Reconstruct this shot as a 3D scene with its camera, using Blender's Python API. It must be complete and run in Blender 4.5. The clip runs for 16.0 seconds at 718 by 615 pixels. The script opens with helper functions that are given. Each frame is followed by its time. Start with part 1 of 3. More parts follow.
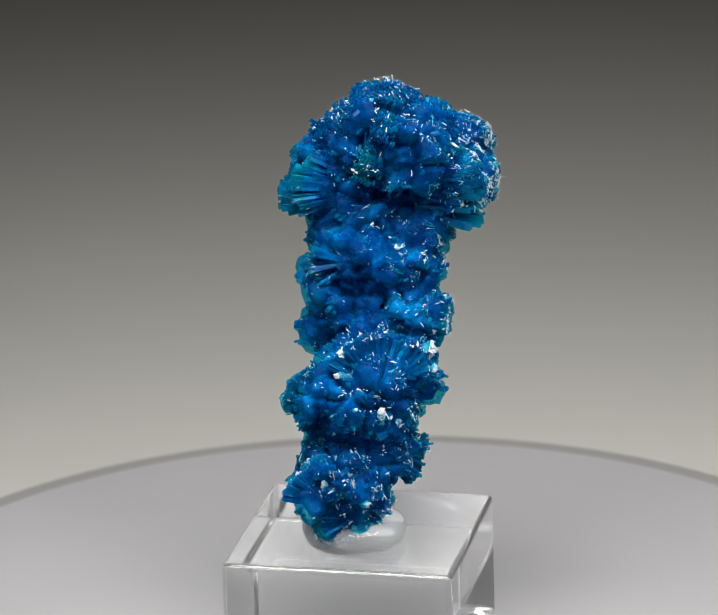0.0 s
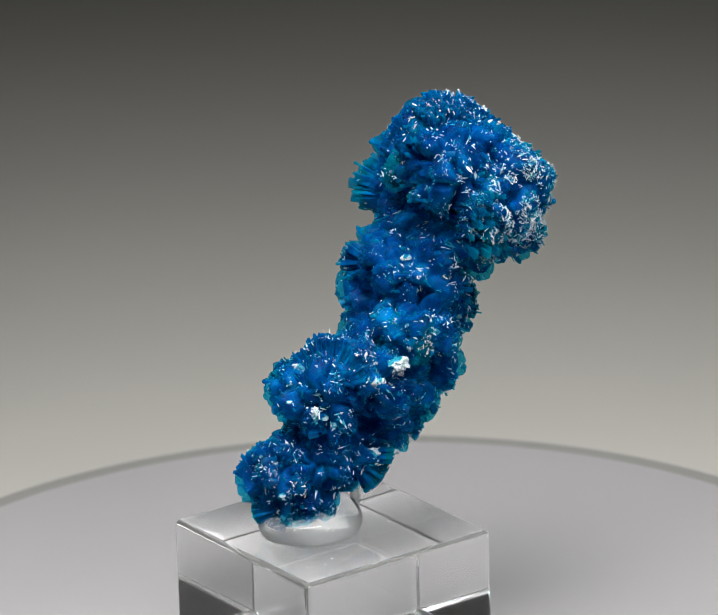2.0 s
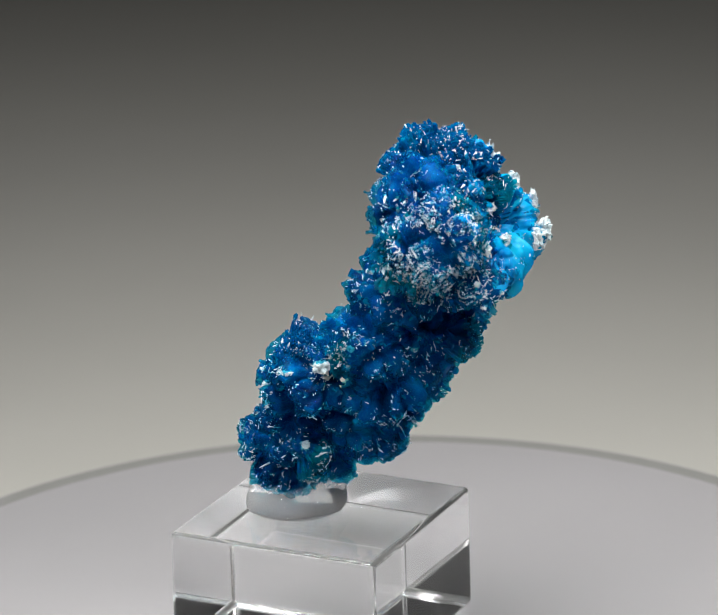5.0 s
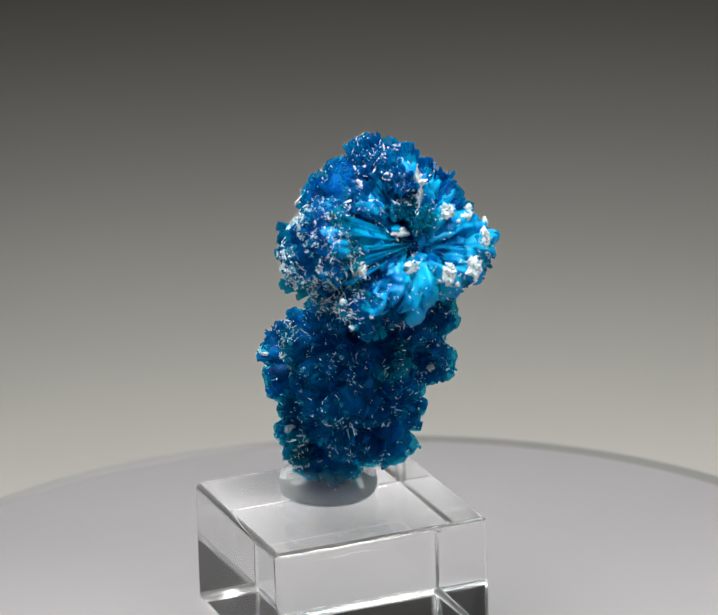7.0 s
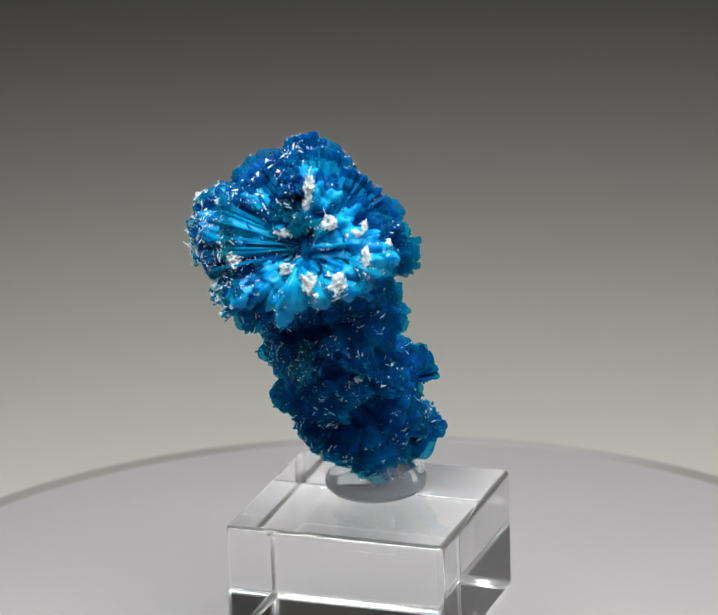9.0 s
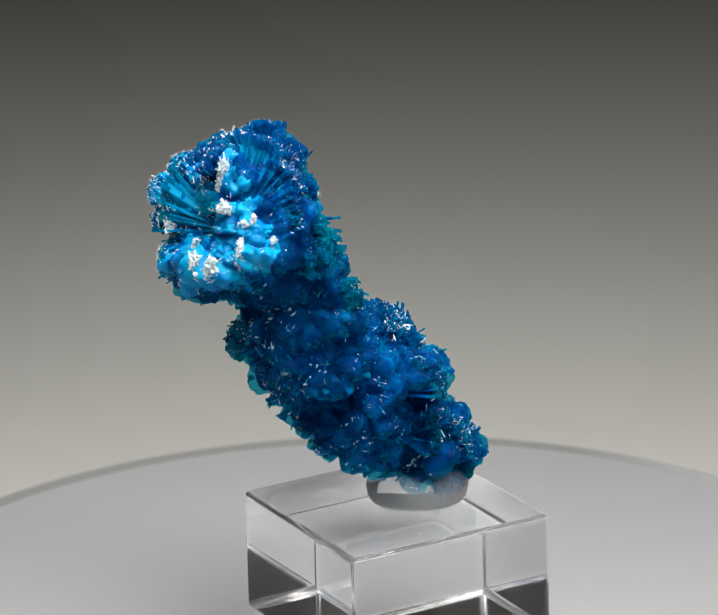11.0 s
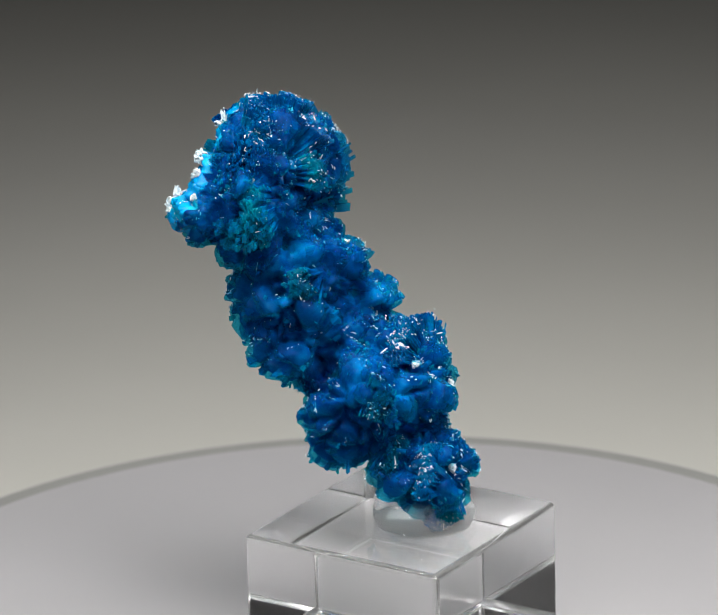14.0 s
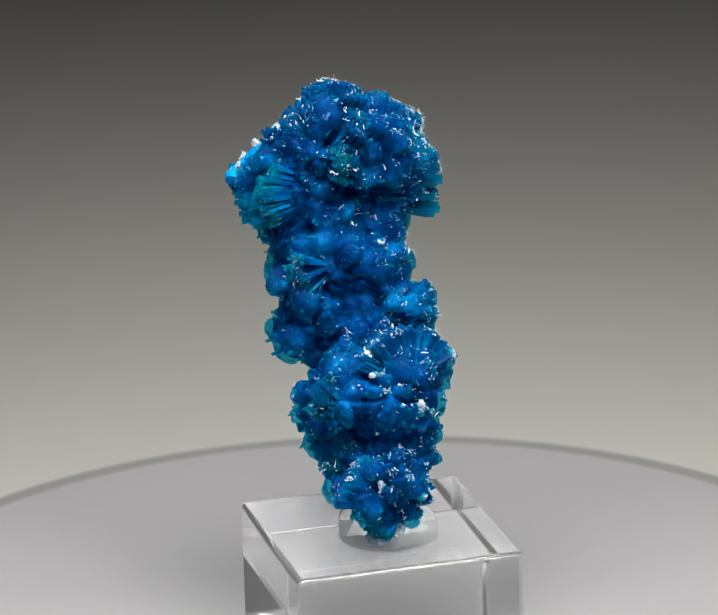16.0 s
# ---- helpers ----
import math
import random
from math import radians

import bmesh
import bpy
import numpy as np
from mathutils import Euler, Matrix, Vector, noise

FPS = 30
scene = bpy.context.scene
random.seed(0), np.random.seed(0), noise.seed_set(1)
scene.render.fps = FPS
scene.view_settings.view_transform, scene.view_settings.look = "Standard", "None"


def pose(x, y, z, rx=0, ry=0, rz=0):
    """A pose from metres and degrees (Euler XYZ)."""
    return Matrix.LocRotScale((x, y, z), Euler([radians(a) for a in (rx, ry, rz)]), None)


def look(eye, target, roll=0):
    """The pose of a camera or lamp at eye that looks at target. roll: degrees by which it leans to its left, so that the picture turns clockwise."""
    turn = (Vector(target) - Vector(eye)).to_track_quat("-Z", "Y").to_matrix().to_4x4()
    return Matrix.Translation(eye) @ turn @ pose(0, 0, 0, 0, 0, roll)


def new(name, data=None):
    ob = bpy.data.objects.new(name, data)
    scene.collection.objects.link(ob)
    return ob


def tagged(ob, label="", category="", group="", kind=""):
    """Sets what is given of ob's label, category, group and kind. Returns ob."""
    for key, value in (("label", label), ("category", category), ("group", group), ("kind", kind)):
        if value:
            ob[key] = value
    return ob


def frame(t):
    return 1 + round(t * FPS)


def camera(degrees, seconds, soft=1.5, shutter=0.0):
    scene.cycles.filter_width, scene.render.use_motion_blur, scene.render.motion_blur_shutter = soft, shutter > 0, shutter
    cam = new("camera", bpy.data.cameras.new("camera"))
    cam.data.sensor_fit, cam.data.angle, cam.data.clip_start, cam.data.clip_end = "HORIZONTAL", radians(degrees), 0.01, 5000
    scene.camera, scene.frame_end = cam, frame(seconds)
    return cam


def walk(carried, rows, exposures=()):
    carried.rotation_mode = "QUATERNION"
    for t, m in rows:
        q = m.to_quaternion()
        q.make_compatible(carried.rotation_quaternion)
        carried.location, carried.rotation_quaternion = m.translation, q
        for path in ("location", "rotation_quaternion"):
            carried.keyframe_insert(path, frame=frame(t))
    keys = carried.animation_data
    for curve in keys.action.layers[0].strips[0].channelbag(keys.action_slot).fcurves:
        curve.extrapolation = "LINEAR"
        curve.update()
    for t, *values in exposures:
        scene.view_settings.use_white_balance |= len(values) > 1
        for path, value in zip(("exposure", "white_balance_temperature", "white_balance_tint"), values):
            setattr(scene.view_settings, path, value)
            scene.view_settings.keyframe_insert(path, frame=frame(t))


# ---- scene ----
MM = 0.001
SPIN = -20.762          # turn of the platter, degrees a second
SECONDS = 16.0
BLOCK_TOP = 0.01828     # metres above the platter

# ---- camera ----
cam = camera(8.492, SECONDS, soft=1.1)
EYE = Vector((0.0, -0.640, 0.27083))
AIM = EYE + Vector((0.0006, math.cos(0.33347), -math.sin(0.33347)))
VIEW = look(EYE, AIM, -1.571)
cam.data.dof.use_dof, cam.data.dof.focus_distance, cam.data.dof.aperture_fstop = True, 0.676, 42.0
walk(cam, [(0.0, VIEW), (SECONDS, VIEW)])

# ---- world and lamps ----
world = bpy.data.worlds.new("room_light")
world.use_nodes = True
world.node_tree.nodes["Background"].inputs["Color"].default_value = (0.9, 0.95, 1.0, 1)
world.node_tree.nodes["Background"].inputs["Strength"].default_value = 0.03
scene.world = world
scene.view_settings.exposure = 0.0


def area_lamp(name, eye, target, size, size_y, power, colour=(1, 1, 1), spread=180):
    data = bpy.data.lights.new(name, "AREA")
    data.shape, data.size, data.size_y = "RECTANGLE", size, size_y
    data.energy, data.color, data.spread = power, colour, radians(spread)
    ob = new(name, data)
    ob.matrix_world = look(eye, target)
    return ob


area_lamp("overhead_softbox", (0.0, -0.080, 0.345), (0.0, -0.060, 0.0), 0.31, 0.24, 1.33, (0.985, 0.985, 0.955), 107)
area_lamp("back_softbox", (0.0, 0.50, 0.345), (0.0, 0.0, 0.02), 0.50, 0.20, 0.13, (0.97, 0.99, 0.97), 150)
# two unseen side lamps, added as fill for the platter and the crystals
area_lamp("left_fill_lamp", (-0.30, -0.30, 0.37), (0.0, 0.0, 0.03), 0.15, 0.15, 0.065, (0.98, 0.98, 1.0), 70)
area_lamp("right_fill_lamp", (0.30, -0.30, 0.37), (0.0, 0.0, 0.03), 0.15, 0.15, 0.13, (1.0, 0.97, 0.96), 70)


# ---- materials ----
def material(name):
    m = bpy.data.materials.new(name)
    m.use_nodes = True
    tree = m.node_tree
    return m, tree, tree.nodes["Principled BSDF"]


def add(tree, kind, **values):
    n = tree.nodes.new(kind)
    for key, value in values.items():
        n.inputs[key].default_value = value
    return n


def ramp(tree, source, stops):
    n = tree.nodes.new("ShaderNodeValToRGB")
    els = n.color_ramp.elements
    els[0].position, els[0].color = stops[0][0], (*stops[0][1], 1)
    els[1].position, els[1].color = stops[-1][0], (*stops[-1][1], 1)
    for pos, col in stops[1:-1]:
        els.new(pos).color = (*col, 1)
    tree.links.new(source, n.inputs["Fac"])
    return n.outputs["Color"]


def noise_out(tree, scale, detail=4.0, rough=0.6):
    co = tree.nodes.new("ShaderNodeTexCoord")
    n = add(tree, "ShaderNodeTexNoise", Scale=scale, Detail=detail, Roughness=rough)
    tree.links.new(co.outputs["Object"], n.inputs["Vector"])
    return n.outputs["Fac"]


def bumped(tree, bsdf, source, strength, distance):
    b = add(tree, "ShaderNodeBump", Strength=strength, Distance=distance)
    tree.links.new(source, b.inputs["Height"])
    tree.links.new(b.outputs["Normal"], bsdf.inputs["Normal"])


def paper_material(name, low, high, scale, rough, grain):
    m, tree, bsdf = material(name)
    tree.links.new(ramp(tree, noise_out(tree, scale), [(0.3, low), (0.7, high)]), bsdf.inputs["Base Color"])
    bsdf.inputs["Roughness"].default_value = rough
    bsdf.inputs["Specular IOR Level"].default_value = 0.25
    bumped(tree, bsdf, noise_out(tree, grain, 3.0), 0.12, 0.0002)
    return m


def crystal_material(name, deep, mid, light, clear_colour, clearness, glow_share, gloss, ior=None, rough=0.05, glow_colours=((0.0, 0.25, 0.52), (0.002, 0.42, 0.60))):
    """Blue crystal: part scattering body, part light passing through, part clear."""
    m, tree, bsdf = material(name)
    shade = noise_out(tree, 210, 3.0, 0.55)
    tree.links.new(ramp(tree, shade, [(0.30, deep), (0.52, mid), (0.72, light)]), bsdf.inputs["Base Color"])
    bsdf.inputs["Roughness"].default_value = rough
    bsdf.inputs["IOR"].default_value = 1.45
    bsdf.inputs["Specular IOR Level"].default_value = gloss
    bsdf.inputs["Subsurface Weight"].default_value = 0.55
    bsdf.inputs["Subsurface Radius"].default_value = (0.1, 0.7, 1.0)
    bsdf.inputs["Subsurface Scale"].default_value = 0.0011
    bumped(tree, bsdf, noise_out(tree, 1500, 2.0), 0.16, 0.00015)
    glow = tree.nodes.new("ShaderNodeBsdfTranslucent")
    tree.links.new(ramp(tree, shade, [(0.3, glow_colours[0]), (0.7, glow_colours[1])]), glow.inputs["Color"])
    if ior:
        clear = add(tree, "ShaderNodeBsdfRefraction", Color=(*clear_colour, 1), Roughness=0.10, IOR=ior)
    else:
        clear = add(tree, "ShaderNodeBsdfTransparent", Color=(*clear_colour, 1))
    mix = add(tree, "ShaderNodeMixShader", Fac=glow_share)
    tree.links.new(bsdf.outputs["BSDF"], mix.inputs[1])
    tree.links.new(glow.outputs["BSDF"], mix.inputs[2])
    mix2 = add(tree, "ShaderNodeMixShader", Fac=clearness)
    tree.links.new(mix.outputs["Shader"], mix2.inputs[1])
    tree.links.new(clear.outputs["BSDF"], mix2.inputs[2])
    tree.links.new(mix2.outputs["Shader"], tree.nodes["Material Output"].inputs["Surface"])
    return m


def fleck_material():
    # one white serves the zeolite and the painted glints
    m, tree, bsdf = material("zeolite_and_glint_white")
    tree.links.new(ramp(tree, noise_out(tree, 900), [(0.3, (0.38, 0.50, 0.56)), (0.7, (0.75, 0.79, 0.79))]),
                   bsdf.inputs["Base Color"])
    bsdf.inputs["Roughness"].default_value = 0.45
    bumped(tree, bsdf, noise_out(tree, 1800, 4.0), 0.8, 0.0003)
    return m


def glass_material(name, colour, rough, ior):
    m, tree, bsdf = material(name)
    bsdf.inputs["Base Color"].default_value = (*colour, 1)
    bsdf.inputs["Transmission Weight"].default_value = 1.0
    bsdf.inputs["Roughness"].default_value = rough
    bsdf.inputs["IOR"].default_value = ior
    return m


def rim_material():
    """Dark rim whose one stretch is rubbed as pale as the platter."""
    m, tree, bsdf = material("grey_rim_plastic")
    co = tree.nodes.new("ShaderNodeTexCoord")
    way = tree.nodes.new("ShaderNodeVectorMath")
    way.operation = "DOT_PRODUCT"
    way.inputs[1].default_value = (math.cos(radians(265)) / 0.08, math.sin(radians(265)) / 0.08, 0)
    tree.links.new(co.outputs["Object"], way.inputs[0])
    tree.links.new(ramp(tree, way.outputs["Value"], [(0.86, (0.165, 0.163, 0.158)), (0.95, (0.235, 0.232, 0.236))]), bsdf.inputs["Base Color"])
    bsdf.inputs["Roughness"].default_value = 0.5
    bsdf.inputs["Specular IOR Level"].default_value = 0.25
    bumped(tree, bsdf, noise_out(tree, 2400, 3.0), 0.12, 0.0002)
    return m


PLATTER = paper_material("pale_grey_platter_plastic", (0.241, 0.235, 0.243), (0.258, 0.250, 0.259), 14, 0.5, 2400)
RIM = rim_material()
BACKDROP = paper_material("grey_backdrop_paper", (0.424, 0.414, 0.387), (0.453, 0.442, 0.414), 7, 0.9, 1500)
TABLE = paper_material("dark_table_laminate", (0.10, 0.095, 0.09), (0.14, 0.13, 0.12), 20, 0.6, 900)
ROOM = paper_material("dim_room_paint", (0.10, 0.10, 0.10), (0.12, 0.12, 0.12), 3, 0.9, 200)
CRYSTAL = crystal_material("deep_blue_crystal", (0.0001, 0.010, 0.062), (0.0001, 0.095, 0.34), (0.0004, 0.31, 0.70), (0.03, 0.60, 0.88), 0.25, 0.14, 0.10, 1.3, 0.15)
PRISM = crystal_material("clear_blue_prisms", (0.0002, 0.04, 0.18), (0.0003, 0.13, 0.38), (0.001, 0.30, 0.56), (0.10, 0.76, 0.94), 0.50, 0.35, 0.45)
SHELL = crystal_material("clear_blue_crystal_skin", (0.0002, 0.026, 0.145), (0.0003, 0.090, 0.32), (0.001, 0.23, 0.50), (0.22, 0.88, 0.97), 0.70, 0.40, 0.10, None, 0.35)
BROKEN = crystal_material("pale_broken_crystal", (0.0006, 0.17, 0.48), (0.002, 0.37, 0.74), (0.010, 0.58, 0.84), (0.08, 0.76, 0.92), 0.30, 0.18, 0.20, None, 0.2)
THIN = crystal_material("thin_teal_crystal", (0.0003, 0.09, 0.33), (0.0005, 0.22, 0.50), (0.001, 0.38, 0.60), (0.30, 0.92, 0.95), 0.58, 0.55, 0.6,
                        glow_colours=((0.0, 0.30, 0.46), (0.003, 0.50, 0.52)))
FLECK = fleck_material()
ACRYLIC = glass_material("clear_acrylic", (0.985, 0.99, 0.99), 0.0, 1.49)
ACRYLIC.node_tree.nodes["Principled BSDF"].inputs["Transmission Weight"].default_value = 0.993
FROST = glass_material("frosted_acrylic_edge", (0.985, 0.99, 0.99), 0.10, 1.49)
FROST.node_tree.nodes["Principled BSDF"].inputs["Transmission Weight"].default_value = 0.92
GEL = glass_material("clear_putty", (0.99, 0.99, 0.99), 0.02, 1.17)
GEL.node_tree.nodes["Principled BSDF"].inputs["Transmission Weight"].default_value = 0.79


# ---- building helpers ----
def mesh_of(name, verts, faces, mat, smooth=False):
    me = bpy.data.meshes.new(name)
    me.from_pydata(verts, [], faces)
    me.materials.append(mat)
    if smooth:
        me.polygons.foreach_set("use_smooth", [True] * len(me.polygons))
    me.update()
    return me


def part(name, data, parent, label=""):
    ob = new(name, data)
    ob.parent = parent
    return tagged(ob, label)


def lathe(profile, steps=96):
    """Verts and faces of a profile of (radius, z) turned about z; closed where the radius is 0."""
    verts, rings, faces = [], [], []
    for r, z in profile:
        if r < 1e-9:
            rings.append([len(verts)])
            verts.append((0, 0, z))
        else:
            rings.append(list(range(len(verts), len(verts) + steps)))
            verts += [(r * math.cos(2 * math.pi * i / steps), r * math.sin(2 * math.pi * i / steps), z) for i in range(steps)]
    for a, b in zip(rings, rings[1:]):
        for i in range(steps):
            j = (i + 1) % steps
            quad = [a[i % len(a)], a[j % len(a)], b[j % len(b)], b[i % len(b)]]
            faces.append(list(dict.fromkeys(quad)))
    return verts, faces


# ---- the setting ----
def build_room():
    w, d, h, low = 3.0, 3.0, 2.4, -0.75
    for name, lo, hi in (("floor", (-w, -d, low - 0.1), (w, d, low)), ("ceiling", (-w, -d, h), (w, d, h + 0.1)),
                         ("wall_north", (-w, d, low), (w, d + 0.1, h)), ("wall_south", (-w, -d - 0.1, low), (w, -d, h)),
                         ("wall_west", (-w - 0.1, -d, low), (-w, d, h)), ("wall_east", (w, -d, low), (w + 0.1, d, h))):
        bm = bmesh.new()
        bmesh.ops.create_cube(bm, size=1)
        for v in bm.verts:
            v.co = [lo[i] + (v.co[i] + 0.5) * (hi[i] - lo[i]) for i in range(3)]
        me = bpy.data.meshes.new(name)
        bm.to_mesh(me)
        me.materials.append(ROOM)
        tagged(new(name, me), "plain dim grey painted room surface", name.split("_")[0], kind="structure")


def build_table():
    bm = bmesh.new()
    bmesh.ops.create_cube(bm, size=1)
    for v in bm.verts:
        v.co = (v.co.x * 1.6, v.co.y * 2.0 + 0.1, -0.05 + v.co.z * 0.036)
    bmesh.ops.bevel(bm, geom=bm.edges, offset=0.003, segments=2, affect="EDGES")
    table = new("table")
    table.location = (0, 0.1, -0.75)
    me = bpy.data.meshes.new("tabletop")
    bm.transform(Matrix.Translation((0, -0.1, 0.75)))
    bm.to_mesh(me)
    me.materials.append(TABLE)
    part("tabletop", me, table)
    for x in (-0.72, 0.72):
        for y in (-0.55, 0.75):
            v, f = lathe([(0, 0), (0.022, 0), (0.022, 0.682), (0, 0.682)], 20)
            leg = part("leg", mesh_of("leg", v, f, TABLE), table)
            leg.location = (x, y - 0.1, 0)
    tagged(table, "dark laminate table under the turntable", "table")


def build_backdrop():
    """A sheet of paper that lies on the table and sweeps up behind the turntable."""
    back, bend, top, low, thick = BACK_Y, 0.22, 0.9, -0.0318, 0.0006
    line = [(-0.45, 0.0)] + [(y, 0.0) for y in np.linspace(-0.4, back - bend, 10)]
    line += [(back - bend + bend * math.sin(a), bend - bend * math.cos(a)) for a in np.linspace(0.05, math.pi / 2, 28)]
    line += [(back, z) for z in np.linspace(bend + 0.05, top, 8)]
    xs = np.linspace(-0.7, 0.7, 15)
    verts = [(x, y, low + z) for y, z in line for x in xs]
    n = len(xs)
    faces = [(i * n + j, i * n + j + 1, (i + 1) * n + j + 1, (i + 1) * n + j) for i in range(len(line) - 1) for j in range(n - 1)]
    ob = new("backdrop", mesh_of("backdrop", verts, faces, BACKDROP, True))
    solid = ob.modifiers.new("thickness", "SOLIDIFY")
    solid.thickness, solid.offset = thick, -1
    tagged(ob, "seamless warm grey paper backdrop curving up", "backdrop", kind="structure")


BACK_Y = 0.85
build_room()
build_table()
build_backdrop()


# ---- the turntable ----
def build_turntable():
    thing = new("turntable")
    r = 80.2
    v, f = lathe([(0, -5), (r - 3, -5), (r - 1.2, -4.6), (r - 0.3, -3.6), (r, -2.4), (r - 0.2, -1.2), (r - 0.9, -0.35), (r - 2, 0), (0, 0)], 160)
    me = mesh_of("platter", [tuple(c * MM for c in p) for p in v], f, PLATTER, True)
    part("platter", me, thing, "smooth pale grey platter with a rounded rim")
    v, f = lathe([(r - 3.6, -0.5), (r - 3.55, 0.03), (r - 1.0, 0.03), (r - 0.4, -0.1), (r + 0.25, -1.2), (r + 0.25, -3.6), (r - 0.4, -3.7)], 160)
    me = mesh_of("rim_band", [tuple(c * MM for c in p) for p in v], f, RIM)
    part("rim_band", me, thing, "darker grey band round the edge")
    v, f = lathe([(0, -31), (62, -31), (64, -29.5), (64, -12), (61, -9), (20, -8), (20, -5.05), (0, -5.05)], 120)
    me = mesh_of("base", [tuple(c * MM for c in p) for p in v], f, RIM)
    part("base", me, thing, "grey plastic turntable base")
    return tagged(thing, "round pale grey motorised display turntable", "turntable")


# ---- the block and the putty ----
BLOCK_AT = Vector((-0.39, -6.07, 0.06)) * MM


def build_block():
    bm = bmesh.new()
    bmesh.ops.create_cube(bm, size=1)
    for v in bm.verts:
        v.co = (v.co.x * 32.5 * MM, v.co.y * 32.0 * MM, (v.co.z + 0.5) * 18.22 * MM)
    bmesh.ops.bevel(bm, geom=bm.edges, offset=0.85 * MM, segments=5, profile=0.5, affect="EDGES")
    me = bpy.data.meshes.new("acrylic_block")
    bm.to_mesh(me)
    me.materials.append(ACRYLIC)
    me.materials.append(FROST)
    for poly in me.polygons:
        # the buffed edges scatter a little, the faces are clear
        poly.material_index = 0 if max(abs(c) for c in poly.normal) > 0.999 else 1
        poly.use_smooth = poly.material_index == 1
    ob = new("acrylic_block", me)
    ob.visible_shadow = False
    return tagged(ob, "clear polished acrylic block on the grey turntable", "block")


PUTTY_AT = Vector((-1.0, -9.8, 18.31)) * MM


def build_putty():
    prof = [(0, 0), (6.2, 0), (6.9, 0.25), (7.25, 1.0), (7.3, 1.8), (7.0, 2.8), (6.4, 3.6), (5.4, 4.3), (3.5, 4.8), (0, 4.9)]
    v, f = lathe(prof, 64)
    out = []
    for x, y, z in v:
        k = 1 + 0.05 * noise.noise(Vector((x, y, z)) * 0.25)
        out.append((x * k * MM, y * k * MM, z * (1 + 0.25 * noise.noise(Vector((x, y, 3)) * 0.2)) * MM if z > 0.3 else z * MM))
    ob = new("mounting_putty", mesh_of("mounting_putty", out, f, GEL, True))
    ob.visible_shadow = False
    return tagged(ob,
                  "clear blob of mounting putty on the acrylic block", "putty")


# ---- the mineral ----
BALLS = []
AXIS = Vector((0.0, 0.967, 0.255))     # the way the head's far face looks


def inside_other(point, own, share):
    return any((point - b[0]).length < share * b[1] for b in BALLS if b is not own)


def add_blade(verts, faces, root, tip, side, w, th, chisel, lean):
    """A flat crystal from root to tip that widens outwards and ends in a slanted chisel edge."""
    d = (tip - root).normalized()
    up = d.cross(side).normalized()
    side = up.cross(d)
    k = len(verts)
    neck = tip - d * chisel
    for at, sc in ((root, 0.6), (neck, 1.0)):
        for p, q in ((1, 1), (-1, 1), (-1, -1), (1, -1)):
            verts.append(at + side * (p * w * sc) + up * (q * th * sc))
    verts.append(tip + side * (w * (0.5 + lean)))
    verts.append(tip + side * (w * (-0.5 + lean)) - d * (chisel * 0.6 * lean))
    for j in range(4):
        faces.append((k + j, k + (j + 1) % 4, k + 4 + (j + 1) % 4, k + 4 + j))
    faces += [(k + 4, k + 5, k + 9, k + 8), (k + 6, k + 7, k + 8, k + 9), (k + 5, k + 6, k + 9), (k + 7, k + 4, k + 8)]


def slabs(q, size, step, tilt):
    """Broken facets: each cell is a plane of its own height and tilt."""
    dist, at = noise.voronoi(q / size)
    key = at[0] * 7.3
    lean = noise.cell_vector(key + Vector((3.1, 1.7, 9.2))) - Vector((0.5, 0.5, 0.5))
    groove = min(1.0, (dist[1] - dist[0]) * 7.0)
    return step * (noise.cell(key) - 0.5) + tilt * lean.dot(q / size - at[0]) * size - 0.21 * size * (1 - groove)


def lobes(q, size, step):
    """Rounded bundles of crystals with deep clefts between them, each at its own height."""
    dist, at = noise.voronoi(q / size)
    k = min(1.0, (dist[1] - dist[0]) * 2.4)
    return step * (noise.cell(at[0] * 7.3) - 0.5) - 0.48 * size * (1 - k) ** 2


def relief(p, own):
    """How far the surface stands out at p, in mm: bundles, broken slabs on them, and grain."""
    c, r, source, pull, plate = own
    bend = Vector((noise.noise(p * 0.3), noise.noise(p * 0.3 + Vector((9, 0, 0))), noise.noise(p * 0.3 + Vector((0, 9, 0)))))
    q = p + bend * 1.3
    if pull > 0.0:
        ray = q - source
        q = source + ray.normalized() * (11.0 + 0.35 * (ray.length - 11.0))
    high = lobes(q, 4.4, 1.5)
    q = q + plate * (plate.dot(q) * 0.9)
    return high + 0.75 * slabs(q + plate * 40, 1.7, 0.40, 0.40) + 0.30 * slabs(q, 0.7, 0.20, 0.5) + 0.85


